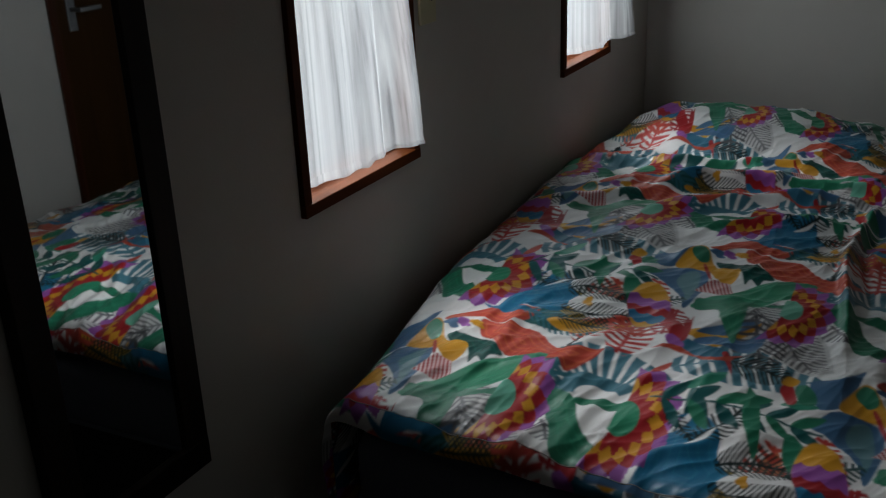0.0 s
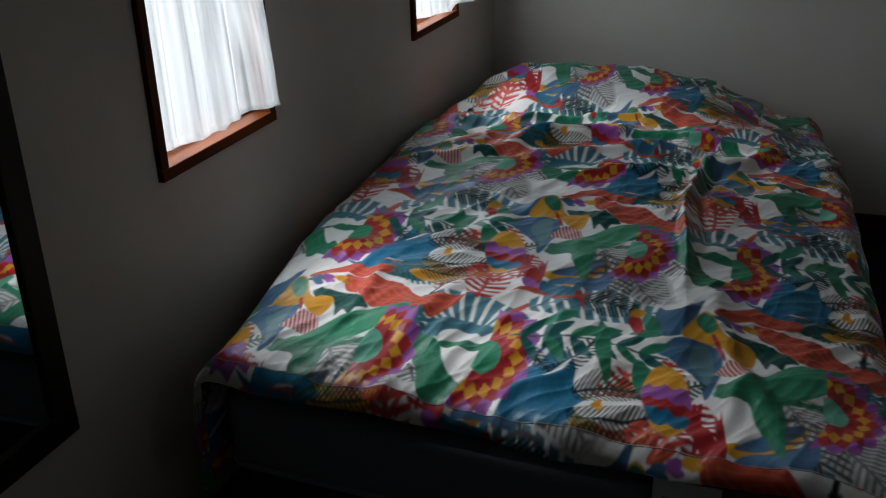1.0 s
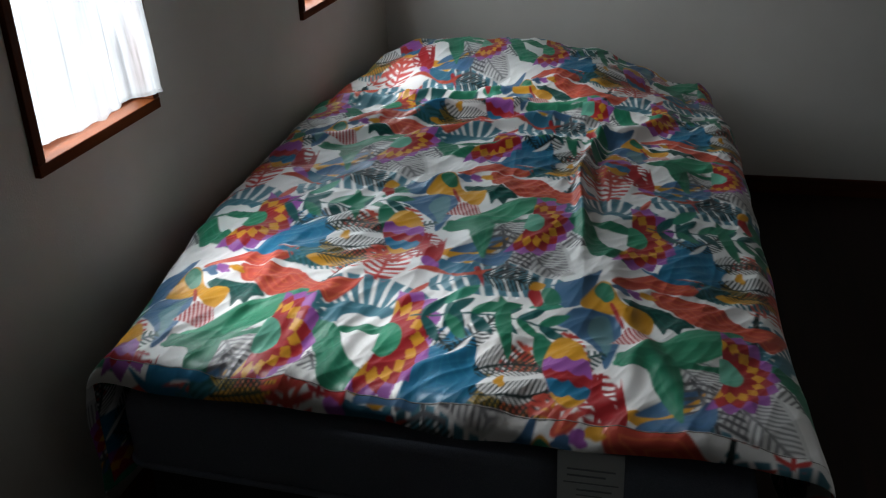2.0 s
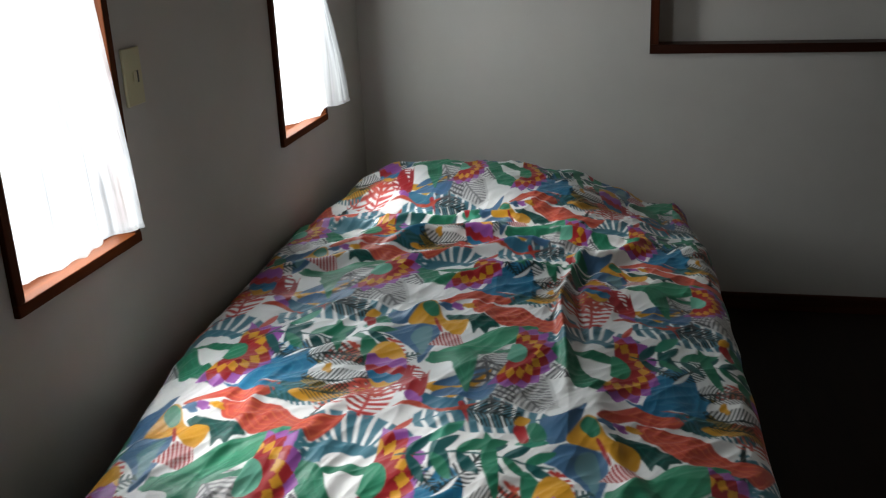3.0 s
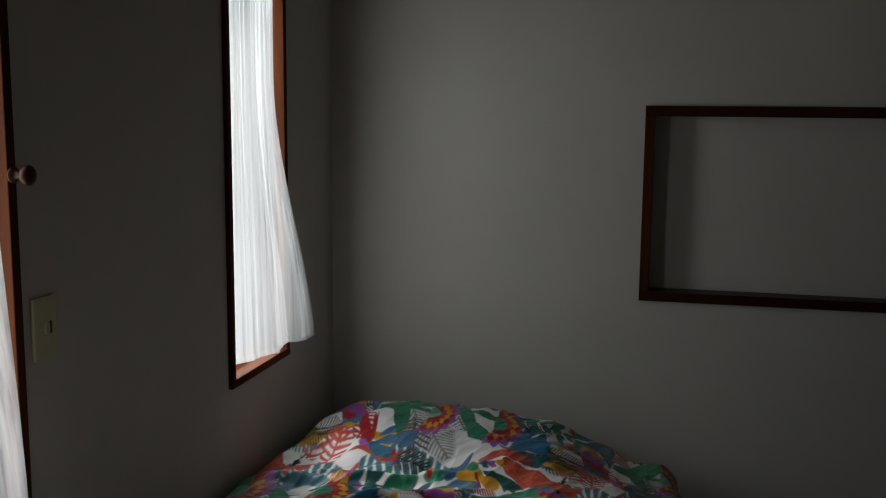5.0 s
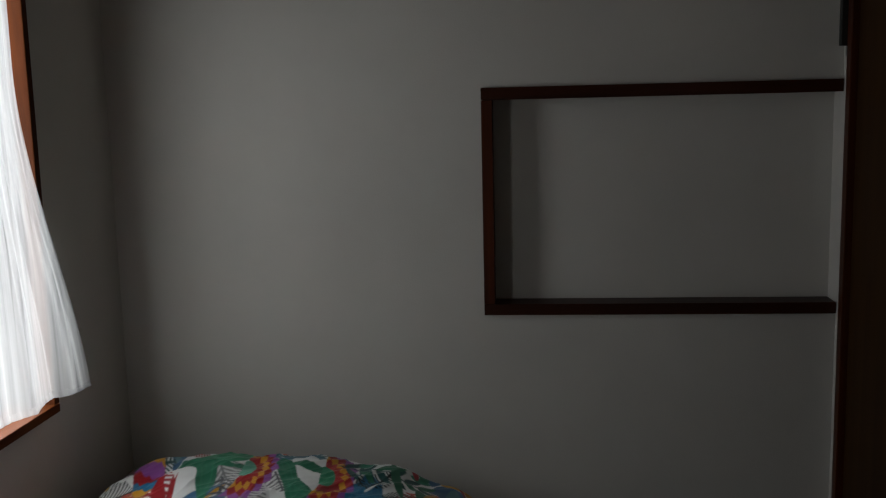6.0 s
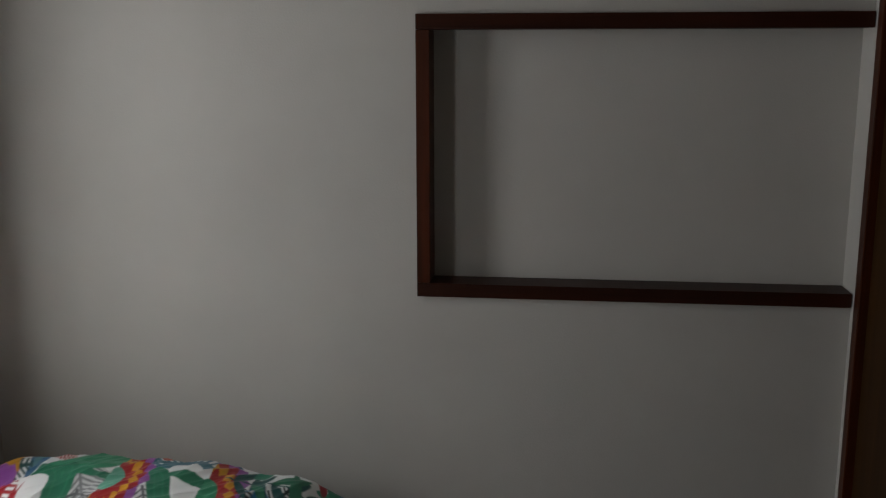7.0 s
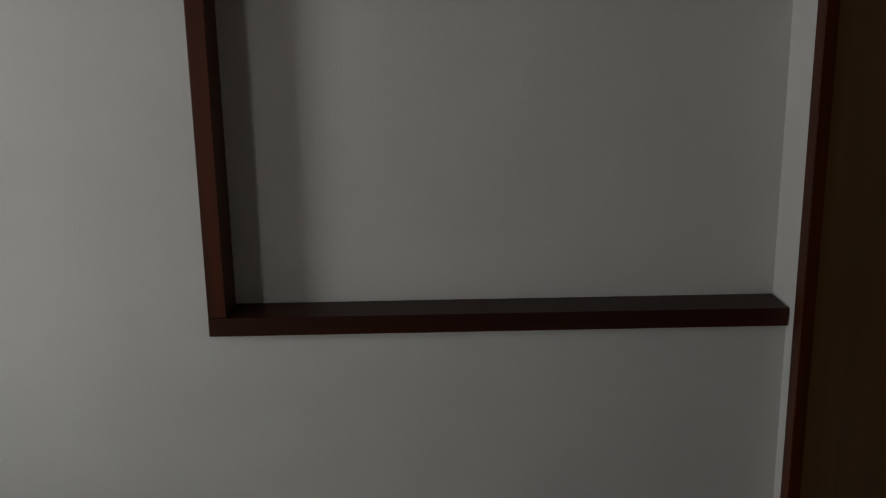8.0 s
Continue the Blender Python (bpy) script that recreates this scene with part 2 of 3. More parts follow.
part("casing", boxes(((W - 0.014, DY0, 0), (W + 0.1, DY0 + cw, DZ)), bevel=0.002), SHADED_Z, door)
part("casing", boxes(((W - 0.0135, DY0 + cw, DZ - cw), (W + 0.1, DY1 - cw, DZ)), bevel=0.002), SHADED_X, door)
leaf = part("leaf", boxes(((W + 0.004, DY0 + cw + 0.003, 0.006), (W + 0.04, DY1 - cw - 0.003, DZ - cw - 0.003)), bevel=0.003), DOOR_WOOD, door)
plate = boxes(((W - 0.001, DY0 + 0.095, 0.86), (W + 0.006, DY0 + 0.135, 1.0)), bevel=0.002)
box(plate, (W - 0.05, DY0 + 0.107, 0.935), (W + 0.004, DY0 + 0.123, 0.951), 0.003)
box(plate, (W - 0.062, DY0 + 0.107, 0.934), (W - 0.046, DY0 + 0.215, 0.952), 0.004)
part("handle", plate, STEEL, leaf, "grey metal lever handle on a long plate")

# small grey bracket on the east wall above the niche corner
br = empty("wall_bracket", (W - 0.001, -0.045, 1.66))
tagged(br, "small grey metal bracket fixed beside the door casing", "bracket")
part("back_plate", boxes(((W - 0.006, -0.062, 1.665), (W - 0.001, -0.03, 1.84)), bevel=0.001), STEEL, br)
part("arm", boxes(((W - 0.028, -0.056, 1.69), (W - 0.006, -0.04, 1.82)), bevel=0.003), DARK_PLASTIC, br)

# ---- things on the west wall ----
sw = empty("light_switch", (0, -1.663, 1.1))
tagged(sw, "yellowed cream plastic light switch plate on the wall", "light switch")
part("plate", boxes(((0.0005, -1.7, 1.1), (0.008, -1.628, 1.223)), bevel=0.0025), PLATE, sw)
part("rocker", boxes(((0.008, -1.668, 1.149), (0.0115, -1.656, 1.172)), bevel=0.001), PLATE, sw)
part("slot", boxes(((0.0078, -1.6555, 1.148), (0.0088, -1.645, 1.173))), DARK_PLASTIC, sw)

turned = lathe([(0.0, 0.015), (0.004, 0.0155), (0.006, 0.010), (0.015, 0.007), (0.020, 0.008), (0.023, 0.0145), (0.028, 0.018), (0.034, 0.019), (0.039, 0.016), (0.042, 0.009), (0.043, 0.001)])
bmesh.ops.translate(turned, verts=turned.verts, vec=(0.0125, -1.746, 1.459))
part("knob", turned, SHADED_X, bpy.data.objects["window_1"], "turned dark red-brown wooden curtain knob", smooth=True)

MY0, MY1, MZ0, MZ1, MF = -2.84, -2.528, 0.494, 1.78, 0.05
mir = empty("wall_mirror", (0, (MY0 + MY1) / 2, MZ0))
tagged(mir, "tall wall mirror in a flat black wooden frame", "mirror")
part("frame_rail", boxes(((0.002, MY0, MZ0), (0.03, MY1, MZ0 + MF)), bevel=0.002), BLACK_WOOD, mir)
part("frame_rail", boxes(((0.002, MY0, MZ1 - MF), (0.03, MY1, MZ1)), bevel=0.002), BLACK_WOOD, mir)
part("frame_stile", boxes(((0.002, MY0, MZ0 + MF), (0.0295, MY0 + MF, MZ1 - MF)), bevel=0.002), BLACK_WOOD, mir)
part("frame_stile", boxes(((0.002, MY1 - MF, MZ0 + MF), (0.0295, MY1, MZ1 - MF)), bevel=0.002), BLACK_WOOD, mir)
part("glass", boxes(((0.004, MY0 + MF, MZ0 + MF), (0.022, MY1 - MF, MZ1 - MF))), SILVER, mir)


# ---- curtains ----
def smooth01(a):
    a = np.clip(a, 0, 1)
    return a * a * (3 - 2 * a)


def grid_mesh(name, xyz, mat, parent=None):
    rows, cols = xyz.shape[:2]
    i = np.arange(rows * cols, dtype=np.int32).reshape(rows, cols)
    quads = np.stack([i[:-1, :-1], i[:-1, 1:], i[1:, 1:], i[1:, :-1]], -1).reshape(-1, 4)
    me = bpy.data.meshes.new(name)
    me.vertices.add(rows * cols)
    me.vertices.foreach_set("co", xyz.reshape(-1).astype(np.float32))
    me.loops.add(quads.size)
    me.loops.foreach_set("vertex_index", quads.reshape(-1))
    me.polygons.add(len(quads))
    me.polygons.foreach_set("loop_start", np.arange(0, quads.size, 4, dtype=np.int32))
    me.polygons.foreach_set("loop_total", np.full(len(quads), 4, dtype=np.int32))
    me.polygons.foreach_set("use_smooth", np.ones(len(quads), dtype=bool))
    me.update(calc_edges=True)
    me.validate()
    me.materials.append(mat)
    ob = new(name, me)
    if parent:
        ob.parent = parent
        ob.matrix_parent_inverse = parent.matrix_world.inverted()
    return ob


def curtain(y0, y1, end, lift, seed, label):
    """A voile panel gathered on a rod; its free edge swings out over the frame near the hem."""
    rng = np.random.RandomState(seed)
    rod = 1.925
    c = empty("curtain", (-0.03, (y0 + y1) / 2, rod))
    tagged(c, label, "curtain", "window curtains")
    s, t = np.meshgrid(np.linspace(0, 1, 240), np.linspace(0, 1, 160))
    flap = smooth01((s - 0.70) / 0.06)
    hem = 0.862 + 0.012 * smooth01((s - 0.52) / 0.05) + lift * flap + 0.004 * np.sin(7 * s + seed)
    z = rod + 0.035 + (hem - rod - 0.035) * t
    swing = smooth01((t - 0.25) / 0.85) * 1.03
    x = -0.010 + swing * (0.05 * smooth01(s / 0.8) + 0.035 * smooth01((s - 0.66) / 0.3))
    top_y = y0 + 0.03 + (y1 - y0 - 0.075) * s
    low_y = y0 + 0.035 + (end - y0 - 0.035) * s
    y = top_y + (low_y - top_y) * swing
    x = x + 0.010 * smooth01((s - 0.50) / 0.03) * smooth01((0.72 - s) / 0.03) * (0.2 + 0.8 * t)
    wide = 0.0055 * np.sin(2 * np.pi * (4.2 * s + 0.3 * np.sin(2.5 * s + seed))) * (0.3 + 0.7 * t) ** 0.8
    for k in range(5):
        f, ph, drift = rng.uniform(6, 15), rng.uniform(0, 6.28), rng.uniform(-1, 1)
        x = x + 0.0016 * (1 - 0.65 * t) * np.sin(2 * np.pi * f * s + ph + drift * t * 3)
    gather = np.exp(-((t - 0.03) / 0.06) ** 2)
    x = x + wide + 0.004 * gather * np.sin(2 * np.pi * 23 * s) + 0.012 * flap * swing
    grid_mesh("panel", np.stack([x, y, z], -1), VOILE, c)
    band = t[:16]
    zz = hem[:16] + (1 - band / band.max()) * 0.018
    low = np.stack([x[-16:] + 0.003, y[-16:], zz], -1)
    grid_mesh("hem", low, VOILE, c)
    bar = lathe([(y0 + 0.025, 0.005), (y1 - 0.025, 0.005)], "Y", 12)
    for v in bar.verts:
        v.co.x -= 0.010
        v.co.z += rod
    part("rod", bar, TRIM_Y, c)


curtain(*WINDOWS[0], -1.845, 0.010, 3, "sheer white voile curtain gathered on a rod in the window")
curtain(*WINDOWS[1], -0.41, -0.004, 8, "sheer white voile curtain hanging past the window frame")

# ---- bed ----
BX0, BX1, BY0, BY1 = 0.15, 1.36, -2.345, -0.17


def skewed(bm):
    """The bed stands a little askew to the wall."""
    for v in bm.verts:
        v.co.x -= 0.055 * (v.co.y - BY0)
        v.co.y -= 0.05 * (v.co.x - 0.3) * max(0.0, 1 - (v.co.y - BY0) / 1.5)
    return bm

base = empty("bed_base", (0.72, -1.3, 0))
tagged(base, "dark fabric box bed base standing in shadow", "bed base")
part("box", skewed(boxes(((BX0 + 0.05, BY0 + 0.04, 0.09), (BX1 - 0.06, BY1 - 0.08, 0.3)), bevel=0.012)), BASE_CLOTH, base)
for lx in (BX0 + 0.08, BX1 - 0.08):
    for ly in (BY0 + 0.1, BY1 - 0.1):
        leg = lathe([(0.0, 0.02), (0.09, 0.028)], "Z", 16)
        bmesh.ops.translate(leg, verts=leg.verts, vec=(lx, ly, 0))
        part("leg", skewed(leg), BLACK_WOOD, base)

mat_ob = empty("mattress", (0.72, -1.3, 0.3))
tagged(mat_ob, "thick blue-grey fabric mattress with piped edges", "mattress")
body = skewed(boxes(((BX0 + 0.03, BY0 + 0.012, 0.3005), (BX1 - 0.08, BY1 - 0.45, 0.465)), bevel=0.03))
part("body", body, TICK, mat_ob, smooth=True)


def piping(name, z, grow, r, mat, parent):
    bm = bmesh.new()
    rad = 0.035
    pts = []
    xa, xb, ya, yb = BX0 + 0.03 + rad, BX1 - 0.08 - rad, BY0 + 0.012 + rad, BY1 - 0.45 - rad
    for cx, cy, a0 in ((xb, yb, 0), (xa, yb, 90), (xa, ya, 180), (xb, ya, 270)):
        for k in range(7):
            a = radians(a0 + 15 * k)
            pts.append((cx + (rad + grow) * math.cos(a), cy + (rad + grow) * math.sin(a)))
    n = len(pts)
    rings = []
    for i in range(n):
        t = Vector((pts[(i + 1) % n][0] - pts[i - 1][0], pts[(i + 1) % n][1] - pts[i - 1][1], 0)).normalized()
        out = Vector((t.y, -t.x, 0))
        rings.append([bm.verts.new(Vector((*pts[i], z)) + r * (math.cos(a) * out + Vector((0, 0, math.sin(a))))) for a in [2 * math.pi * k / 8 for k in range(8)]])
    for i in range(n):
        p, q = rings[i], rings[(i + 1) % n]
        for k in range(8):
            bm.faces.new((p[k], p[(k + 1) % 8], q[(k + 1) % 8], q[k]))
    bmesh.ops.recalc_face_normals(bm, faces=bm.faces)
    part(name, skewed(bm), mat, parent, smooth=True)


piping("piping", 0.322, 0.002, 0.006, TICK, mat_ob)
label = part("care_label", boxes(((0.975, BY0 - 0.031, 0.384), (1.078, BY0 - 0.028, 0.495))), TAG, mat_ob, "white cloth care label with faint print")
for k, (za, zb, xs) in enumerate(((0.461, 0.464, (0.99, 1.065)), (0.449, 0.452, (0.99, 1.05)), (0.436, 0.438, (0.985, 1.07)), (0.422, 0.425, (1.005, 1.06)), (0.412, 0.414, (1.005, 1.045)), (0.398, 0.4, (0.99, 1.06)))):
    part("print_bar", boxes(((xs[0], BY0 - 0.032, za), (xs[1], BY0 - 0.0311, zb))), INK, label)

# ---- duvet cover with a tropical print ----
STEP = 0.0023
U = np.arange(-0.27, BX1 - BX0 + 0.3, STEP)
V = np.arange(-0.028, BY1 - BY0 + 0.2, STEP)
uu, vv = np.meshgrid(U, V)
PX, PY = uu + BX0, vv + BY0                         # where the flat cover lies, in the room's metres


# the cover is pushed together towards the pillows, so its print runs closer there
far, bunch, off = np.clip((PY + 1.9) / 1.7, 0, None) ** 2, smooth01((PY + 1.35) / 0.5), PX - 0.7
CX = PX + far * (0.061 - 0.198 * off + 0.130 * off ** 2) + bunch * (-0.071 + 0.173 * off)
CY = PY + far * (-0.203 + 0.422 * off - 0.260 * off ** 2) + bunch * (0.242 - 0.142 * off)
CX = CX + 0.08 * (PY < BY0 + 0.012)
CY = CY + 0.44 * (PY < BY0 + 0.012)                  # the strip below the front seam is a piece of its own
GRAIN = 0.0022
FX0, FY0 = CX.min() - 0.02, CY.min() - 0.02
flat_x, flat_y = np.meshgrid(np.arange(FX0, CX.max() + 0.02, GRAIN), np.arange(FY0, CY.max() + 0.02, GRAIN))
cloth = np.full((*flat_x.shape, 3), 0.82)
SHIFT_A, SHIFT_B = np.array((0.793, 0.101)), np.array((0.422, 0.531))

WHITE, RED, CORAL = (0.80, 0.80, 0.80), (0.36, 0.016, 0.022), (0.52, 0.07, 0.045)
OCHRE, GREEN, PINE = (0.62, 0.30, 0.02), (0.018, 0.18, 0.10), (0.004, 0.085, 0.085)
BLUE, SLATE, PURPLE = (0.014, 0.165, 0.31), (0.055, 0.145, 0.27), (0.30, 0.085, 0.36)
GREY, TEAL, BLACK = (0.13, 0.13, 0.145), (0.03, 0.15, 0.19), (0.004, 0.018, 0.018)
OLIVE, MINT = (0.34, 0.22, 0.02), (0.13, 0.42, 0.30)


def cover(d, soft=0.0022):
    return np.clip(0.5 - d / soft, 0, 1)


def stamp(x, y, turn, reach, draw, **size):
    """Print a motif at (x, y), turned by degrees, at every repeat of the fabric."""
    ca, sa = math.cos(radians(turn)), math.sin(radians(turn))
    for i in range(-5, 5):
        for j in range(-2, 7):
            cx, cy = np.array((x, y)) + i * SHIFT_A + j * SHIFT_B
            c0, c1 = (int((v - FX0) / GRAIN) for v in (cx - reach, cx + reach))
            r0, r1 = (int((v - FY0) / GRAIN) for v in (cy - reach, cy + reach))
            c0, r0, c1, r1 = max(c0, 0), max(r0, 0), min(c1, cloth.shape[1]), min(r1, cloth.shape[0])
            if c1 <= c0 or r1 <= r0:
                continue
            dx, dy = flat_x[r0:r1, c0:c1] - cx, flat_y[r0:r1, c0:c1] - cy
            wob = 0.002 * np.sin(31 * dx + 17 * dy) + 0.0015 * np.sin(-23 * dx + 41 * dy)
            lx, ly = ca * dx + sa * dy + wob, -sa * dx + ca * dy + wob
            view = cloth[r0:r1, c0:c1]
            for alpha, ink_colour in draw(lx, ly, **size):
                view += alpha[..., None] * (np.array(ink_colour) - view)


def oval(x, y, a, b):
    return (np.sqrt((x / a) ** 2 + (y / b) ** 2) - 1) * min(a, b)


def blob(x, y, a=0.06, b=0.04, ink=BLUE, streaks=None):
    th = np.arctan2(y / b, x / a)
    d = oval(x, y, a, b) + 0.18 * min(a, b) * np.sin(3 * th + 1) + 0.1 * min(a, b) * np.sin(5 * th)
    out = [(cover(d), ink)]
    if streaks:
        line = np.abs(((np.arctan2(y + 0.6 * b, x + 1.3 * a) * 9) % 1) - 0.5)
        out.append((cover(d) * cover((0.38 - line) * 0.03) * (x > -0.2 * a), streaks))
    return out


def leaf_shape(x, y, length=0.2, wide=0.045, ink=GREEN, veins=None, bend=0.0):
    t = np.clip(x / length, 0, 1)
    y = y - bend * np.sin(np.pi * t)
    edge = wide * np.sin(np.pi * t ** 0.85) ** 0.7
    d = np.maximum(np.abs(y) - edge, np.maximum(-x, x - length))
    out = [(cover(d), ink)]
    if veins:
        rows = np.abs(((y / wide * 2.5) % 1) - 0.5)
        out.append((cover(d + 0.006) * cover((0.43 - rows) * 0.02) * 0.7, veins))
    return out


def fern(x, y, length=0.2, wide=0.06, teeth=16, ink=GREY, back=None, slant=0.7, fill=0.5, bend=0.0):
    t = np.clip(x / length, 0, 1)
    y = y - bend * np.sin(np.pi * t)
    edge = wide * (np.sin(np.pi * (0.06 + 0.9 * t)) ** 0.7)
    inside = np.maximum(np.abs(y) - edge, np.maximum(-x, x - length))
    rows = (((x - slant * np.abs(y)) / length * teeth) % 1)
    tooth = (np.abs(rows - 0.5) - fill / 2) * length / teeth
    stem = np.maximum(np.abs(y) - 0.0035, inside)
    out = [(cover(inside - 0.008), back)] if back else []
    return out + [(np.maximum(cover(np.maximum(tooth, inside), 0.003), cover(stem)), ink)]


def comb(x, y, r0=0.05, r1=0.12, half=70, teeth=13, ink=TEAL, back=None):
    r, th = np.hypot(x, y), np.degrees(np.arctan2(y, x))
    wedge = np.radians(np.abs(th) - half) * r
    rows = (th / (2 * half) * teeth) % 1
    body = np.maximum(np.abs(r - r0) - 0.12 * (r1 - r0) - 0.004, wedge)
    grow = 0.25 + 0.12 * np.clip((r - r0) / (r1 - r0), 0, 1)
    tooth = np.maximum(np.maximum((np.abs(rows - 0.5) - grow) * r * radians(2 * half) / teeth, wedge), np.maximum(r - r1, r0 - r))
    out = [(cover(np.maximum(wedge, np.maximum(r - r1, r0 - r))), back)] if back else []
    return out + [(np.maximum(cover(body), cover(tooth, 0.003)), ink)]


def flower(x, y, r0=0.05, r1=0.16, half=105, heart=MINT):
    """Half a wheel of lozenge petals round a green heart, longer than wide."""
    x = x * 1.75
    r, th = np.hypot(x, y), np.degrees(np.arctan2(y, x))
    ring, cell = (r - r0) / (r1 - r0) * 5.0, (th + half) / (2 * half) * 9
    p, q = np.floor(cell + ring / 2 + 0.5), np.floor(ring / 2 - cell + 0.5)
    k = (p + q).astype(int)
    inside = cover(np.maximum(np.radians(np.abs(th) - half) * r, r0 * 0.9 - r)) * (k <= 4) * (r < r1 * 1.25)
    choice = np.array((0, 1, 2, 1, 0))[np.clip(k, 0, 4)]
    out = [(inside * (choice == n), c) for n, c in enumerate((PURPLE, RED, OCHRE))]
    teeth = r0 * (1.0 + 0.55 * np.abs((cell % 1) - 0.5) * 2)
    out.append((cover(np.maximum(r - teeth, np.radians(np.abs(th) - half) * r)), RED))
    return out + [(cover(np.maximum(oval(x, y, r0, r0 * 1.05), -x - 0.5 * r0)), heart)]


def band(x, y, length=0.34, wide=0.034, ink=CORAL):
    t = np.clip(x / length, 0, 1)
    w = wide * (0.75 + 0.35 * np.sin(9 * t) + 0.15 * np.sin(23 * t)) * np.sqrt(np.clip(np.sin(np.pi * np.clip(t, 0.02, 0.98)), 0, 1))
    yy = y - 0.018 * np.sin(7 * t)
    d = np.maximum(np.abs(yy) - w, np.maximum(-x, x - length))
    mark = np.abs(((x + yy * 0.8) * 30 % 1) - 0.5)
    return [(cover(d), ink), (cover(d + 0.008) * cover((0.45 - mark) * 0.02) * 0.45, (0.8, 0.25, 0.12))]


def balloon(x, y, a=0.042, b=0.085):
    d = oval(x, y, a, b)
    wave = y / b + 0.10 * np.abs(np.sin(x / a * 4.7))
    out = [(cover(d), OCHRE)]
    for lim, c in ((0.42, PURPLE), (-0.02, RED), (-0.32, BLUE), (-0.66, OCHRE)):
        out.append((cover(d) * cover((wave - lim) * b), c))
    return out


def stripes(x, y, a=0.045, b=0.035, ink=RED, n=7):
    d = np.maximum(np.abs(x) - a * (1 - 0.4 * y / b), np.abs(y) - b)
    rows = np.abs(((x + 0.3 * y) / a * n / 2) % 1 - 0.5)
    return [(cover(d), (0.75, 0.6, 0.6)), (cover(d) * cover((rows - 0.27) * 0.02), ink)]


def branch(x, y, length=0.27):
    out = [(cover(np.maximum(np.abs(y - 0.02 * np.sin(9 * x)) - 0.003, np.maximum(-x, x - length))), PINE)]
    for k in range(6):
        s = length * (0.08 + 0.15 * k)
        for side in (1, -1):
            a = radians(side * (58 - 4 * k))
            dx, dy = x - s, y - 0.02 * math.sin(9 * s)
            px, py = math.cos(a) * dx + math.sin(a) * dy, -math.sin(a) * dx + math.cos(a) * dy
            out += leaf_shape(px, py, 0.078 - 0.003 * k, 0.0118, PINE if (k + side) % 3 else GREEN)
    return out


def patch(x, y, outline=(), ink=GREEN, veins=None):
    """A patch of ink with a rounded outline, given as x, y pairs in millimetres."""
    p = np.array(outline, float).reshape(-1, 2) / 1000
    q = np.concatenate([p, p[:3]])
    t = np.linspace(0, 1, 5)[:-1, None]
    ring = np.concatenate([0.5 * (2 * b + (c - a) * t + (2 * a - 5 * b + 4 * c - d) * t ** 2 + (3 * b - a - 3 * c + d) * t ** 3)
                           for a, b, c, d in zip(q, q[1:], q[2:], np.concatenate([p[3:], p[:3]]))])
    inside, near = np.zeros(x.shape, bool), np.full(x.shape, 1.0)
    for (ax_, ay_), (bx_, by_) in zip(ring, np.roll(ring, -1, 0)):
        ex, ey = bx_ - ax_, by_ - ay_
        k = np.clip(((x - ax_) * ex + (y - ay_) * ey) / (ex * ex + ey * ey + 1e-12), 0, 1)
        near = np.minimum(near, np.hypot(x - ax_ - k * ex, y - ay_ - k * ey))
        inside ^= ((ay_ > y) != (by_ > y)) & (x < ax_ + (y - ay_) * ex / (ey if ey else 1e-12))
    d = np.where(inside, -near, near)
    out = [(cover(d), ink)]
    if veins:
        out.append((cover(d + 0.005) * cover((0.40 - np.abs(((near + 0.1 * x) * 62 % 1) - 0.5)) * 0.016) * 0.6, veins))
    return out


# the print's motifs, back to front
stamp(0.755, -2.068, -75, 0.23, leaf_shape, length=0.168, wide=0.0216, ink=PINE)
stamp(0.756, -2.256, 76, 0.12, leaf_shape, length=0.088, wide=0.006, ink=WHITE)
stamp(0.773, -2.302, 75, 0.10, leaf_shape, length=0.073, wide=0.004, ink=WHITE)
stamp(0.720, -2.255, 87, 0.21, fern, length=0.151, wide=0.0216, teeth=9, ink=PINE, fill=0.55)
stamp(0.695, -2.000, 9, 0.38, fern, length=0.27, wide=0.066, teeth=11, ink=(0.06, 0.19, 0.25), slant=0.2, fill=0.66, bend=0.02)
stamp(0.604, -2.156, 115, 0.20, comb, r0=0.055, r1=0.15, half=75, teeth=12, ink=(0.06, 0.19, 0.25))
stamp(0.508, -2.193, 87, 0.27, fern, length=0.183, wide=0.0315, teeth=8, ink=TEAL, fill=0.5)
stamp(0.492, -2.146, 79, 0.25, leaf_shape, length=0.215, wide=0.006, ink=BLACK)
stamp(0.524, -1.973, 86, 0.33, leaf_shape, length=0.239, wide=0.033, ink=(0.62, 0.22, 0.10))
stamp(0.534, -1.996, 89, 0.41, fern, length=0.267, wide=0.063, teeth=12, ink=CORAL, fill=0.5)
stamp(0.601, -2.019, 89, 0.47, fern, length=0.345, wide=0.054, teeth=17, ink=(0.50, 0.04, 0.035), fill=0.5, slant=0.4)
stamp(0.504, -1.902, 57, 0.16, leaf_shape, length=0.106, wide=0.018, ink=(0.66, 0.14, 0.03))
stamp(0.765, -1.675, -52, 0.46, fern, length=0.30, wide=0.072, teeth=22, ink=(0.20, 0.20, 0.21), back=(0.6, 0.6, 0.6), fill=0.45)
stamp(0.748, -1.940, 0, 0.16, patch, ink=(0.03, 0.15, 0.24), outline=(-74, 31, -36, 34, 18, 28, 45, 20, 53, -60, 34, -26, -4, -31, -39, 1))
stamp(0.753, -1.866, 0, 0.16, patch, ink=OCHRE, outline=(-68, -19, -41, -2, 7, 15, 75, 83, 48, 10, 10, -51, -31, -35))
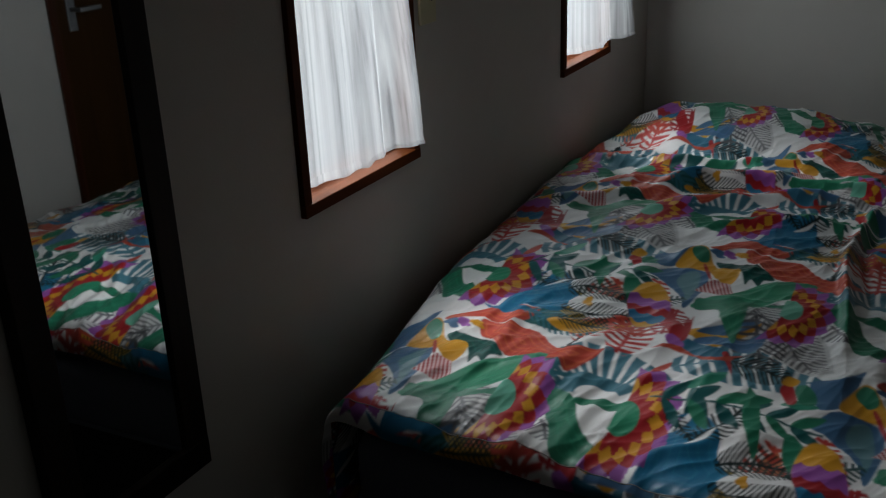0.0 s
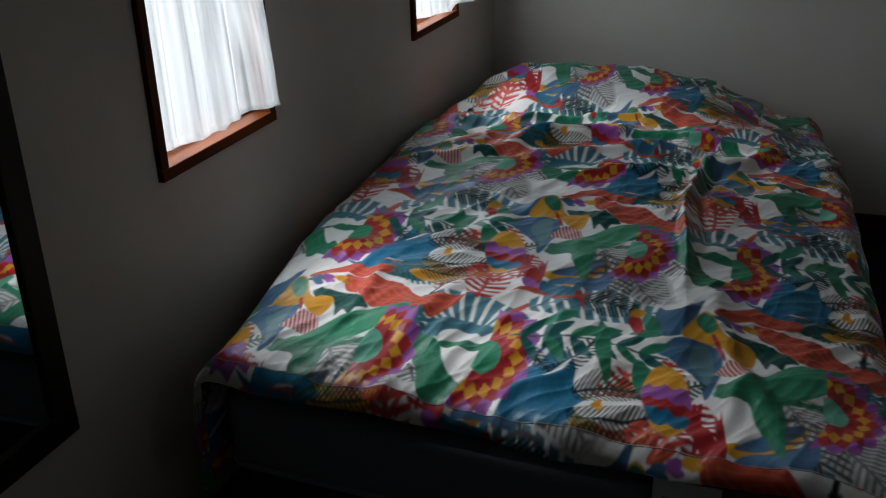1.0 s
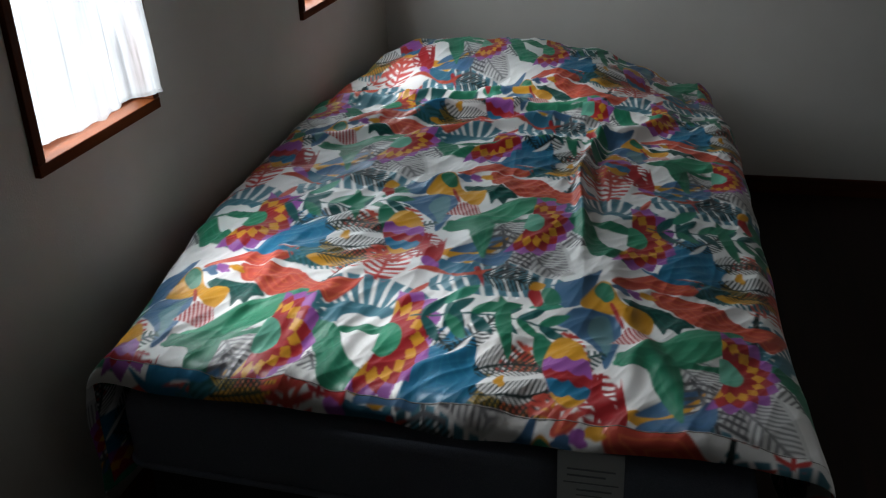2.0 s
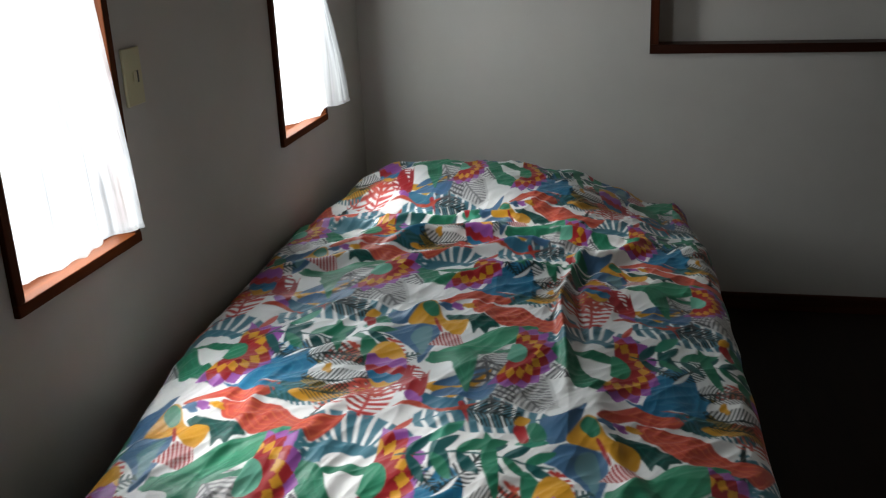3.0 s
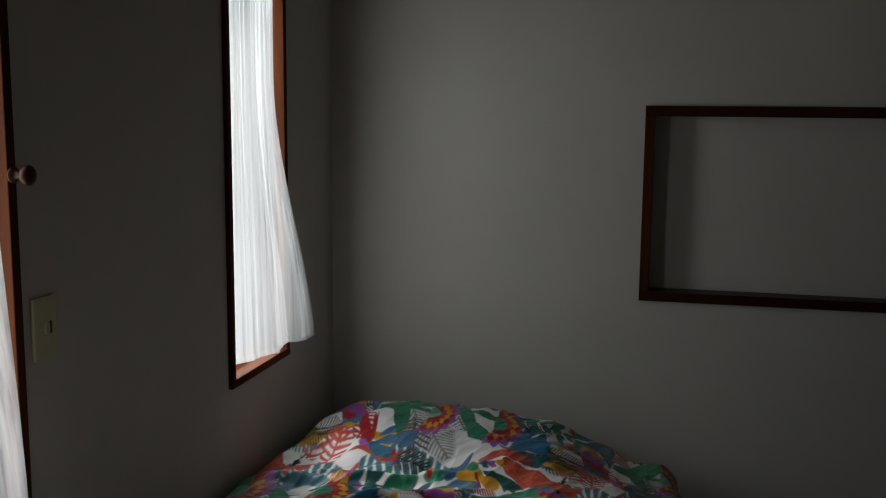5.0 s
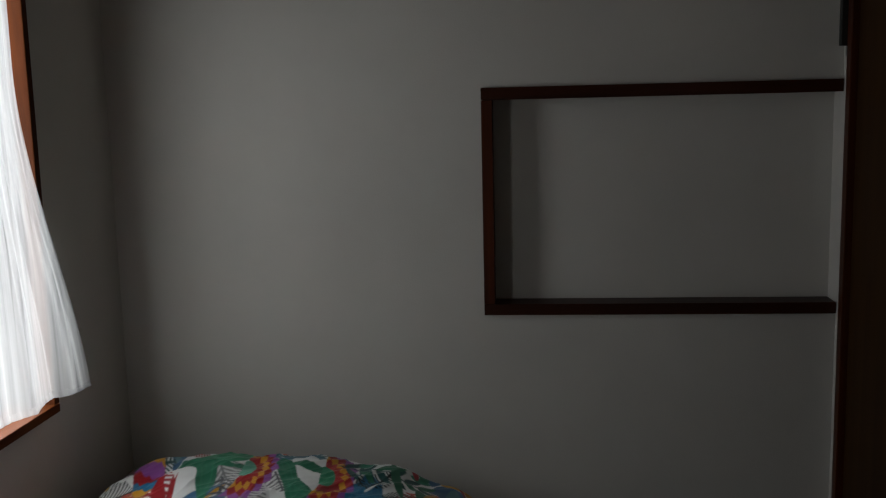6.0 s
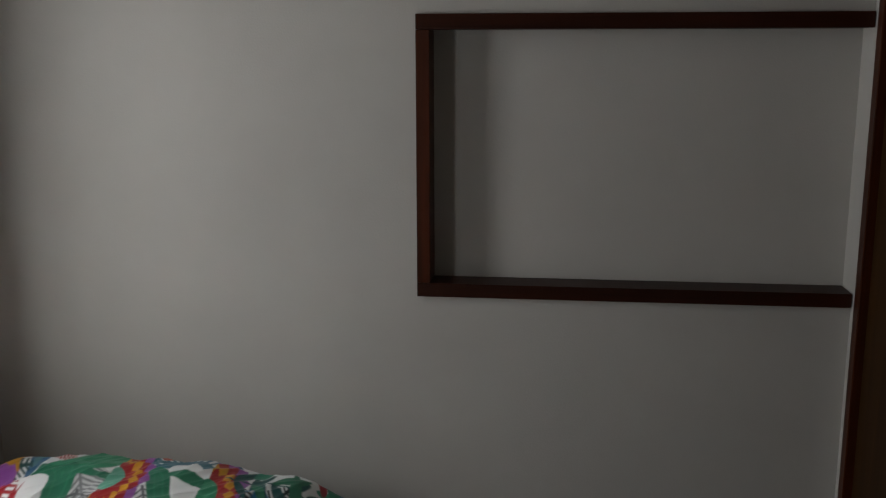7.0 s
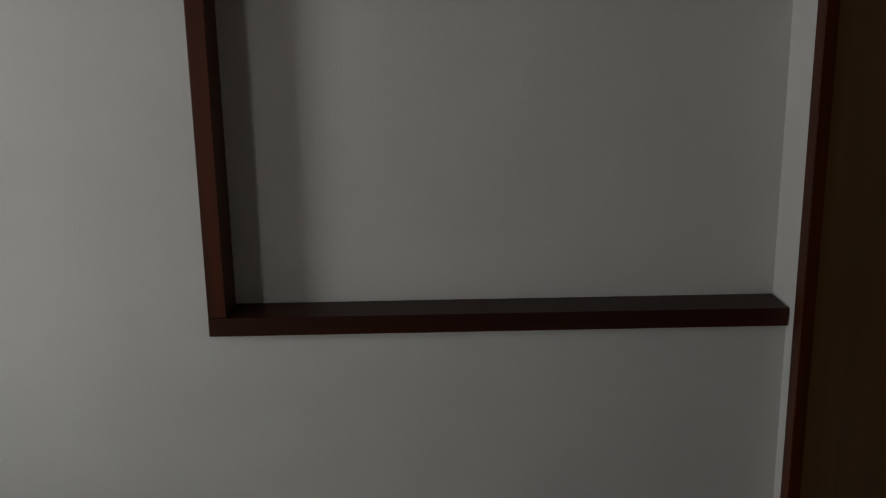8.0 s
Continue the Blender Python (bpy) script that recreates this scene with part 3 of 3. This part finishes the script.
stamp(0.769, -1.839, 0, 0.14, patch, ink=SLATE, veins=(0.09, 0.18, 0.38), outline=(-52, -38, -14, 11, 59, 64, 37, 16, 5, -19, -36, -35))
stamp(0.670, -1.854, 0, 0.14, patch, ink=RED, outline=(-31, 15, -15, 79, -2, 40, 23, -17, 23, -63, 1, -55))
stamp(0.688, -1.924, 0, 0.08, patch, ink=PURPLE, outline=(-20, 10, -6, 23, 18, 2, 15, -17, -6, -17))
stamp(0.793, -1.956, 0, 0.10, patch, ink=RED, outline=(-14, 28, 0, 31, 13, -47, 0, -12))
stamp(0.497, -1.847, 0, 0.16, patch, ink=OLIVE, outline=(-85, -21, -61, 29, -15, 37, 36, 34, 93, 56, 61, 14, 28, -27, -4, -70, -50, -54))
stamp(0.454, -1.938, 0, 0.14, patch, ink=PINE, outline=(-69, -25, -42, 13, 4, 45, 39, 21, 63, 7, 23, -28, -21, -36))
stamp(0.455, -1.860, 20, 0.26, fern, length=0.17, wide=0.045, teeth=15, ink=(0.01, 0.05, 0.04), slant=0.5, fill=0.45, bend=0.02)
stamp(0.982, -1.962, 0, 0.15, patch, ink=SLATE, outline=(-41, 10, 10, 37, 43, 91, 32, 18, 16, -39, -22, -79, -41, -41))
stamp(1.021, -2.097, 0, 0.16, patch, ink=SLATE, outline=(-69, 12, -31, 75, 33, 83, 47, 37, 36, -47, 20, -98, 4, -55, -42, -4))
stamp(1.032, -2.084, 0, 0.13, patch, ink=(0.11, 0.24, 0.27), outline=(-13, 51, 12, 64, 20, 16, 9, -79, -5, -49, -26, -1))
stamp(1.132, -1.995, 0, 0.14, patch, ink=(0.003, 0.07, 0.06), veins=(0.01, 0.16, 0.13), outline=(-69, 35, -26, 45, 22, 43, 63, 0, 41, -14, 33, -41, 14, -25, 3, -49, -7, -11, -24, 13, -48, 5))
stamp(1.057, -1.991, 0, 0.15, patch, ink=OCHRE, outline=(-67, -26, -57, 23, -35, 74, -11, 66, 14, 9, 43, 17, 65, -2, 54, -64, 19, -50, 0, -26, -27, -26))
stamp(1.033, -1.950, 0, 0.09, patch, ink=GREEN, outline=(-22, -2, -6, 33, 13, 19, 16, -18, -3, -32))
stamp(1.057, -2.016, 0, 0.09, patch, ink=RED, outline=(-13, 29, -5, 31, 11, -28, 6, -33))
stamp(1.136, -1.857, 0, 0.15, patch, ink=CORAL, veins=(0.72, 0.20, 0.07), outline=(-92, -49, -38, 20, 18, 52, 51, 44, 83, 42, 62, -10, 13, -22, -28, -20, -71, -57))
stamp(1.242, -1.944, 0, 0.18, patch, ink=CORAL, veins=(0.72, 0.20, 0.07), outline=(-125, 62, -71, 57, -1, 57, 45, 8, 107, 11, 128, 16, 91, -68, 64, -51, 7, -46, -47, -51, -85, -6, -115, 13))
stamp(1.090, -2.082, -5, 0.10, stripes, a=0.03, b=0.035)
stamp(1.180, -2.176, -80, 0.34, fern, length=0.212, wide=0.0558, teeth=10, ink=(0.09, 0.09, 0.10), slant=0.5, fill=0.42)
stamp(1.321, -2.135, -63, 0.19, fern, length=0.080, wide=0.045, teeth=6, ink=GREY, fill=0.42)
stamp(1.164, -2.303, 0, 0.12, patch, ink=SLATE, veins=(0.08, 0.17, 0.36), outline=(-74, -35, -45, 0, -10, 5, 15, 16, 47, 65, 50, 13, 31, -33, -12, -35))
stamp(1.166, -2.086, 0, 0.20, patch, ink=(0.04, 0.27, 0.15), veins=(0.03, 0.21, 0.12), outline=(-112, -96, -90, -50, -52, -20, 10, 66, 67, 99, 115, 109, 77, 18, 21, -42, -36, -82))
stamp(1.122, -2.199, 0, 0.18, patch, ink=GREEN, veins=(0.04, 0.26, 0.14), outline=(-65, 52, -24, 61, 22, 82, 43, 52, 43, -42, 38, -120, 19, -80, -5, -34, -14, 20, -59, 12))
stamp(1.204, -2.129, 0, 0.10, patch, ink=GREEN, outline=(-44, -1, 2, 7, 46, 28, 40, -1, 2, -9, -46, -23))
stamp(0.586, -2.259, 0, 0.16, patch, ink=GREEN, veins=(0.03, 0.25, 0.14), outline=(-77, 80, -47, 96, -12, 80, 18, 10, 61, -33, 82, -79, 23, -77, -15, -71, -36, -4))
stamp(0.616, -2.171, 0, 0.10, patch, ink=GREEN, outline=(-48, -3, -7, 22, 47, 16, 52, -8, 1, -13, -45, -13))
stamp(1.240, -2.130, -8, 0.26, flower, r0=0.046, r1=0.15)
stamp(0.778, -2.250, 0, 0.18, patch, ink=BLUE, veins=(0.03, 0.23, 0.37), outline=(-66, -104, -58, -40, -52, 20, -40, 88, 8, 118, 46, 76, 52, 25, 74, -10, 52, -80, -12, -94))
stamp(0.757, -2.356, 0, 0.14, patch, ink=BLUE, outline=(-85, 22, -35, 6, 19, 7, 44, -1, 58, -22, 25, -10, -32, -14))
stamp(0.662, -2.195, -6, 0.28, flower, r0=0.05, r1=0.165, heart=(0.03, 0.26, 0.14))
stamp(0.415, -1.770, 60, 0.20, fern, length=0.12, wide=0.03, teeth=10, ink=BLACK, slant=0.6, fill=0.5)
stamp(0.560, -1.800, 35, 0.20, fern, length=0.13, wide=0.032, teeth=11, ink=(0.01, 0.06, 0.06), slant=0.6, fill=0.5)
stamp(0.400, -1.930, -10, 0.20, fern, length=0.15, wide=0.035, teeth=11, ink=TEAL, slant=0.7, fill=0.55)
stamp(1.110, -1.905, 0, 0.06, blob, a=0.018, b=0.012, ink=OCHRE)
stamp(1.085, -1.915, 0, 0.06, blob, a=0.016, b=0.014, ink=PURPLE)
stamp(1.062, -1.925, 0, 0.06, blob, a=0.016, b=0.014, ink=SLATE)
stamp(0.742, -2.200, 70, 0.14, leaf_shape, length=0.09, wide=0.006, ink=WHITE)
stamp(0.775, -2.230, 62, 0.14, leaf_shape, length=0.08, wide=0.005, ink=WHITE)
stamp(0.720, -2.135, -48, 0.14, fern, length=0.10, wide=0.018, teeth=9, ink=BLACK, fill=0.5)
stamp(0.675, -2.051, 74, 0.11, leaf_shape, length=0.074, wide=0.008, ink=CORAL)
stamp(1.025, -2.392, 9, 0.20, band, length=0.160, wide=0.0101, ink=(0.45, 0.06, 0.03))
stamp(1.170, -2.375, -12, 0.22, fern, length=0.107, wide=0.045, teeth=11, ink=BLACK, fill=0.6)
stamp(1.030, -2.340, 88, 0.24, fern, length=0.135, wide=0.036, teeth=8, ink=RED, slant=0.1, fill=0.5)
stamp(1.069, -2.273, 0, 0.10, patch, ink=RED, outline=(-9, 45, -1, 35, 2, 62, 7, -11, 7, -65, -6, -68))
stamp(0.819, -2.377, 14, 0.19, leaf_shape, length=0.123, wide=0.0252, ink=OCHRE)
stamp(0.915, -2.372, 54, 0.13, leaf_shape, length=0.093, wide=0.0101, ink=OCHRE)
stamp(0.836, -2.355, 6, 0.21, fern, length=0.114, wide=0.036, teeth=12, ink=(0.015, 0.03, 0.01), fill=0.45)
stamp(0.840, -2.295, 21, 0.27, leaf_shape, length=0.125, wide=0.045, ink=WHITE)
stamp(0.827, -2.239, 10, 0.28, fern, length=0.128, wide=0.042, teeth=15, ink=BLACK, fill=0.5, bend=0.02)
stamp(0.831, -2.313, 15, 0.27, fern, length=0.132, wide=0.0432, teeth=15, ink=BLACK, fill=0.5, bend=-0.012)
stamp(0.874, -2.269, 0, 0.06, blob, a=0.009, b=0.02, ink=OCHRE)
stamp(0.987, -2.365, 120, 0.18, fern, length=0.088, wide=0.036, teeth=5, ink=CORAL, fill=0.6)
stamp(0.690, -2.121, 2, 0.36, branch, length=0.285)
stamp(0.844, -2.021, -80, 0.23, leaf_shape, length=0.181, wide=0.0158, ink=GREEN)
stamp(0.923, -2.118, -74, 0.18, leaf_shape, length=0.118, wide=0.0216, ink=GREEN)
stamp(0.747, -2.074, 57, 0.15, leaf_shape, length=0.099, wide=0.0144, ink=(0.03, 0.25, 0.16))
stamp(0.805, -2.084, 31, 0.15, leaf_shape, length=0.095, wide=0.0173, ink=GREEN)
stamp(0.899, -2.044, 10, 0.11, leaf_shape, length=0.062, wide=0.0144, ink=(0.03, 0.25, 0.16))
stamp(0.906, -2.010, 0, 0.08, patch, ink=RED, outline=(-14, 7, -8, 31, 8, 33, 16, -20, 5, -39, -8, -10))
stamp(0.935, -2.005, 0, 0.08, patch, ink=GREEN, outline=(-18, 28, 1, 37, 17, 10, 17, -23, -2, -34, -13, -20))
stamp(0.905, -1.969, 0, 0.06, patch, ink=OCHRE, outline=(-15, -13, -2, 19, 17, 17, 9, -8, -7, -16))
stamp(0.980, -2.215, 4, 0.14, balloon, a=0.042, b=0.098)

# shape of the cloth: lies on the mattress, folds over its edges, bulges over the pillows
def folded(s, length, r):
    """Where cloth at s along a top of that length comes to lie: place along the top, and drop."""
    over = np.maximum(s - (length - r), 0) - np.maximum(r - s, 0)
    a = np.clip(np.abs(over) / r, 0, math.pi / 2)
    along = np.clip(s, r, length - r) + np.sign(over) * r * np.sin(a)
    return along, r * (1 - np.cos(a)) + np.maximum(np.abs(over) - r * math.pi / 2, 0)


def ridge(x, y, x0, y0, x1, y1, high, wide):
    dx, dy = x1 - x0, y1 - y0
    t = ((x - x0) * dx + (y - y0) * dy) / (dx * dx + dy * dy)
    bow = 0.02 * np.sin(5 * t + 9 * x0)
    d = ((x - x0) * dy - (y - y0) * dx) / math.hypot(dx, dy) + bow
    return high * np.exp(-(d / wide) ** 2) * smooth01((t + 0.25) / 0.5) * smooth01((1.25 - t) / 0.5)


TOP = 0.548
ax, dropx = folded(uu, BX1 - BX0, 0.05)
ay, dropy = folded(vv, BY1 - BY0, 0.035)
x = BX0 + ax
y = BY0 + ay
pillow = 0.056 * np.exp(-((y + 0.40) / 0.25) ** 4) * smooth01((1.25 - x) / 0.75) * smooth01((x - 0.1) / 0.25)
crown = 0.028 * np.sin(np.pi * np.clip((x - BX0) / (BX1 - BX0), 0, 1) ** 0.8) * smooth01((y - BY0) / 0.35)
slope = -0.045 * smooth01((x - 0.85) / 0.5) * smooth01((y - BY0) / 0.4)
slope -= 0.05 * smooth01((x - 0.95) / 0.34) * smooth01((y + 0.85) / 0.6)
narrow = 0.10 * smooth01((y + 0.8) / 0.62) ** 1.3
fold = np.zeros_like(x)
for r in ((0.985, -1.060, 0.960, -1.750, 0.017, 0.015), (1.020, -1.100, 0.992, -1.600, -0.010, 0.016), (0.300, -1.110, 0.800, -0.888, 0.024, 0.035),
          (0.220, -1.303, 0.620, -0.946, 0.02, 0.03), (0.550, -1.158, 0.980, -1.013, 0.026, 0.028), (0.620, -0.984, 1.100, -0.849, 0.018, 0.026),
          (0.200, -0.888, 0.750, -0.753, 0.02, 0.03), (0.980, -1.110, 1.200, -0.820, 0.016, 0.03), (0.620, -1.332, 0.970, -1.158, 0.016, 0.024)):
    fold += 1.4 * ridge(x, y, *r[:4], r[4], 0.85 * r[5])
for r in ((0.300, -2.277, 0.420, -1.882, 0.008, 0.02), (0.420, -2.335, 0.600, -1.930, 0.008, 0.022), (0.560, -2.316, 0.700, -2.026, 0.006, 0.016), (0.240, -2.075, 0.450, -1.689, 0.007, 0.025),
          (1.000, -2.335, 1.120, -2.123, 0.006, 0.02), (1.150, -2.316, 1.050, -1.833, 0.008, 0.025), (0.720, -2.335, 0.800, -2.171, 0.006, 0.014), (0.400, -1.833, 0.700, -1.448, 0.009, 0.03)):
    fold += 1.5 * ridge(x, y, *r[:4], r[4], 0.9 * r[5])
rng = np.random.RandomState(4)
rough = np.zeros_like(x)
for k in range(12):
    wl, a = rng.uniform(0.09, 0.24), rng.normal(radians(140), 0.5)
    rough += (wl / 0.2) * 0.0022 * np.sin(2 * np.pi / wl * (math.cos(a) * PX + math.sin(a) * PY) + rng.uniform(0, 6.28) + 1.2 * np.sin(7 * PX + k))
for k in range(30):                                  # short sharp creases, mostly running away from the window side
    wl, a = rng.uniform(0.05, 0.17), rng.normal(radians(142), 0.33)
    ph = math.pi / wl * (math.cos(a) * PX + math.sin(a) * PY) + rng.uniform(0, 6.28) + 0.5 * np.sin(9 * PX + 5 * PY + k)
    where = np.sin(rng.uniform(4, 11) * PX + rng.uniform(0, 6)) * np.sin(rng.uniform(4, 11) * PY + rng.uniform(0, 6)) + 0.25 * np.sin(17 * PX + 13 * PY + k)
    rough += 0.0032 * (wl / 0.12) ** 0.7 * (1 - np.abs(np.sin(ph))) ** 3 * smooth01((where - 0.15) / 0.5)
rough *= 0.95
drop = np.sqrt(dropx ** 2 + dropy ** 2)
hang = smooth01(drop / 0.06)
hem = 1 + 0.10 * np.sin(9 * PX) + 0.06 * np.sin(23 * PX + 1) - 0.15 * smooth01((x - 0.85) / 0.25) * smooth01((BY0 + 0.3 - y) / 0.2)
z = TOP + slope + pillow * (1 - hang) + (crown + fold + rough) * (1 - hang) - drop * np.where(dropy > dropx, hem, 1.0)
z = np.maximum(z, 0.12)
side_u = np.where(uu < 0.3, -1.0, 1.0) * smooth01(dropx / 0.05)
side_v = np.where(vv < 0.3, -1.0, 1.0) * smooth01(dropy / 0.05)
flare = 0.012 + 0.012 * np.sin(PY * 21 + 2 * np.sin(PY * 5)) * smooth01(dropx / 0.15)
flare_v = 0.010 + 0.006 * np.sin(PX * 19 + 1.5 * np.sin(PX * 7))
x = x + side_u * flare
x = np.where(x > 0.75, 0.75 + (x - 0.75) * (1 - 0.45 * narrow), 0.75 + (x - 0.75) * (1 - 0.3 * narrow))
y = y + side_v * flare_v
x = x - 0.06 * smooth01((0.75 - x) / 0.6) * smooth01((y + 2.25) / 0.6) * smooth01((-0.45 - y) / 0.5)
x = np.maximum(x - 0.055 * (y - BY0), 0.016)
y = y - 0.05 * (x - 0.3) * np.clip(1 - (y - BY0) / 1.5, 0, 1)
duvet = grid_mesh("duvet", np.stack([x, y, z], -1), PRINT)
tagged(duvet, "rumpled white duvet printed with bright tropical leaves, birds and flowers", "duvet")
col, row = (CX - FX0) / GRAIN, (CY - FY0) / GRAIN
ci, ri = col.astype(int), row.astype(int)
fc, fr = (col - ci)[..., None], (row - ri)[..., None]
ink_at = (cloth[ri, ci] * (1 - fc) + cloth[ri, ci + 1] * fc) * (1 - fr) + (cloth[ri + 1, ci] * (1 - fc) + cloth[ri + 1, ci + 1] * fc) * fr
paint = duvet.data.color_attributes.new("print", "FLOAT_COLOR", "POINT")
paint.data.foreach_set("color", np.concatenate([ink_at, np.ones((*uu.shape, 1))], -1).astype(np.float32).reshape(-1))
seam_row = int((0.012 - V[0]) / STEP)
line = np.stack([x, y, z], -1)[seam_row, ::4]
line = line[(uu[seam_row, ::4] > -0.02) & (uu[seam_row, ::4] < BX1 - BX0 + 0.02)]
turn = np.linspace(0, 2 * np.pi, 7)
tube = line[:, None] + 0.0008 * np.stack([np.zeros(7), np.cos(turn), np.sin(turn)], -1)[None]
seam = grid_mesh("seam", tube, material("seam_cord", (0.3, 0.28, 0.27), 0.8), duvet)
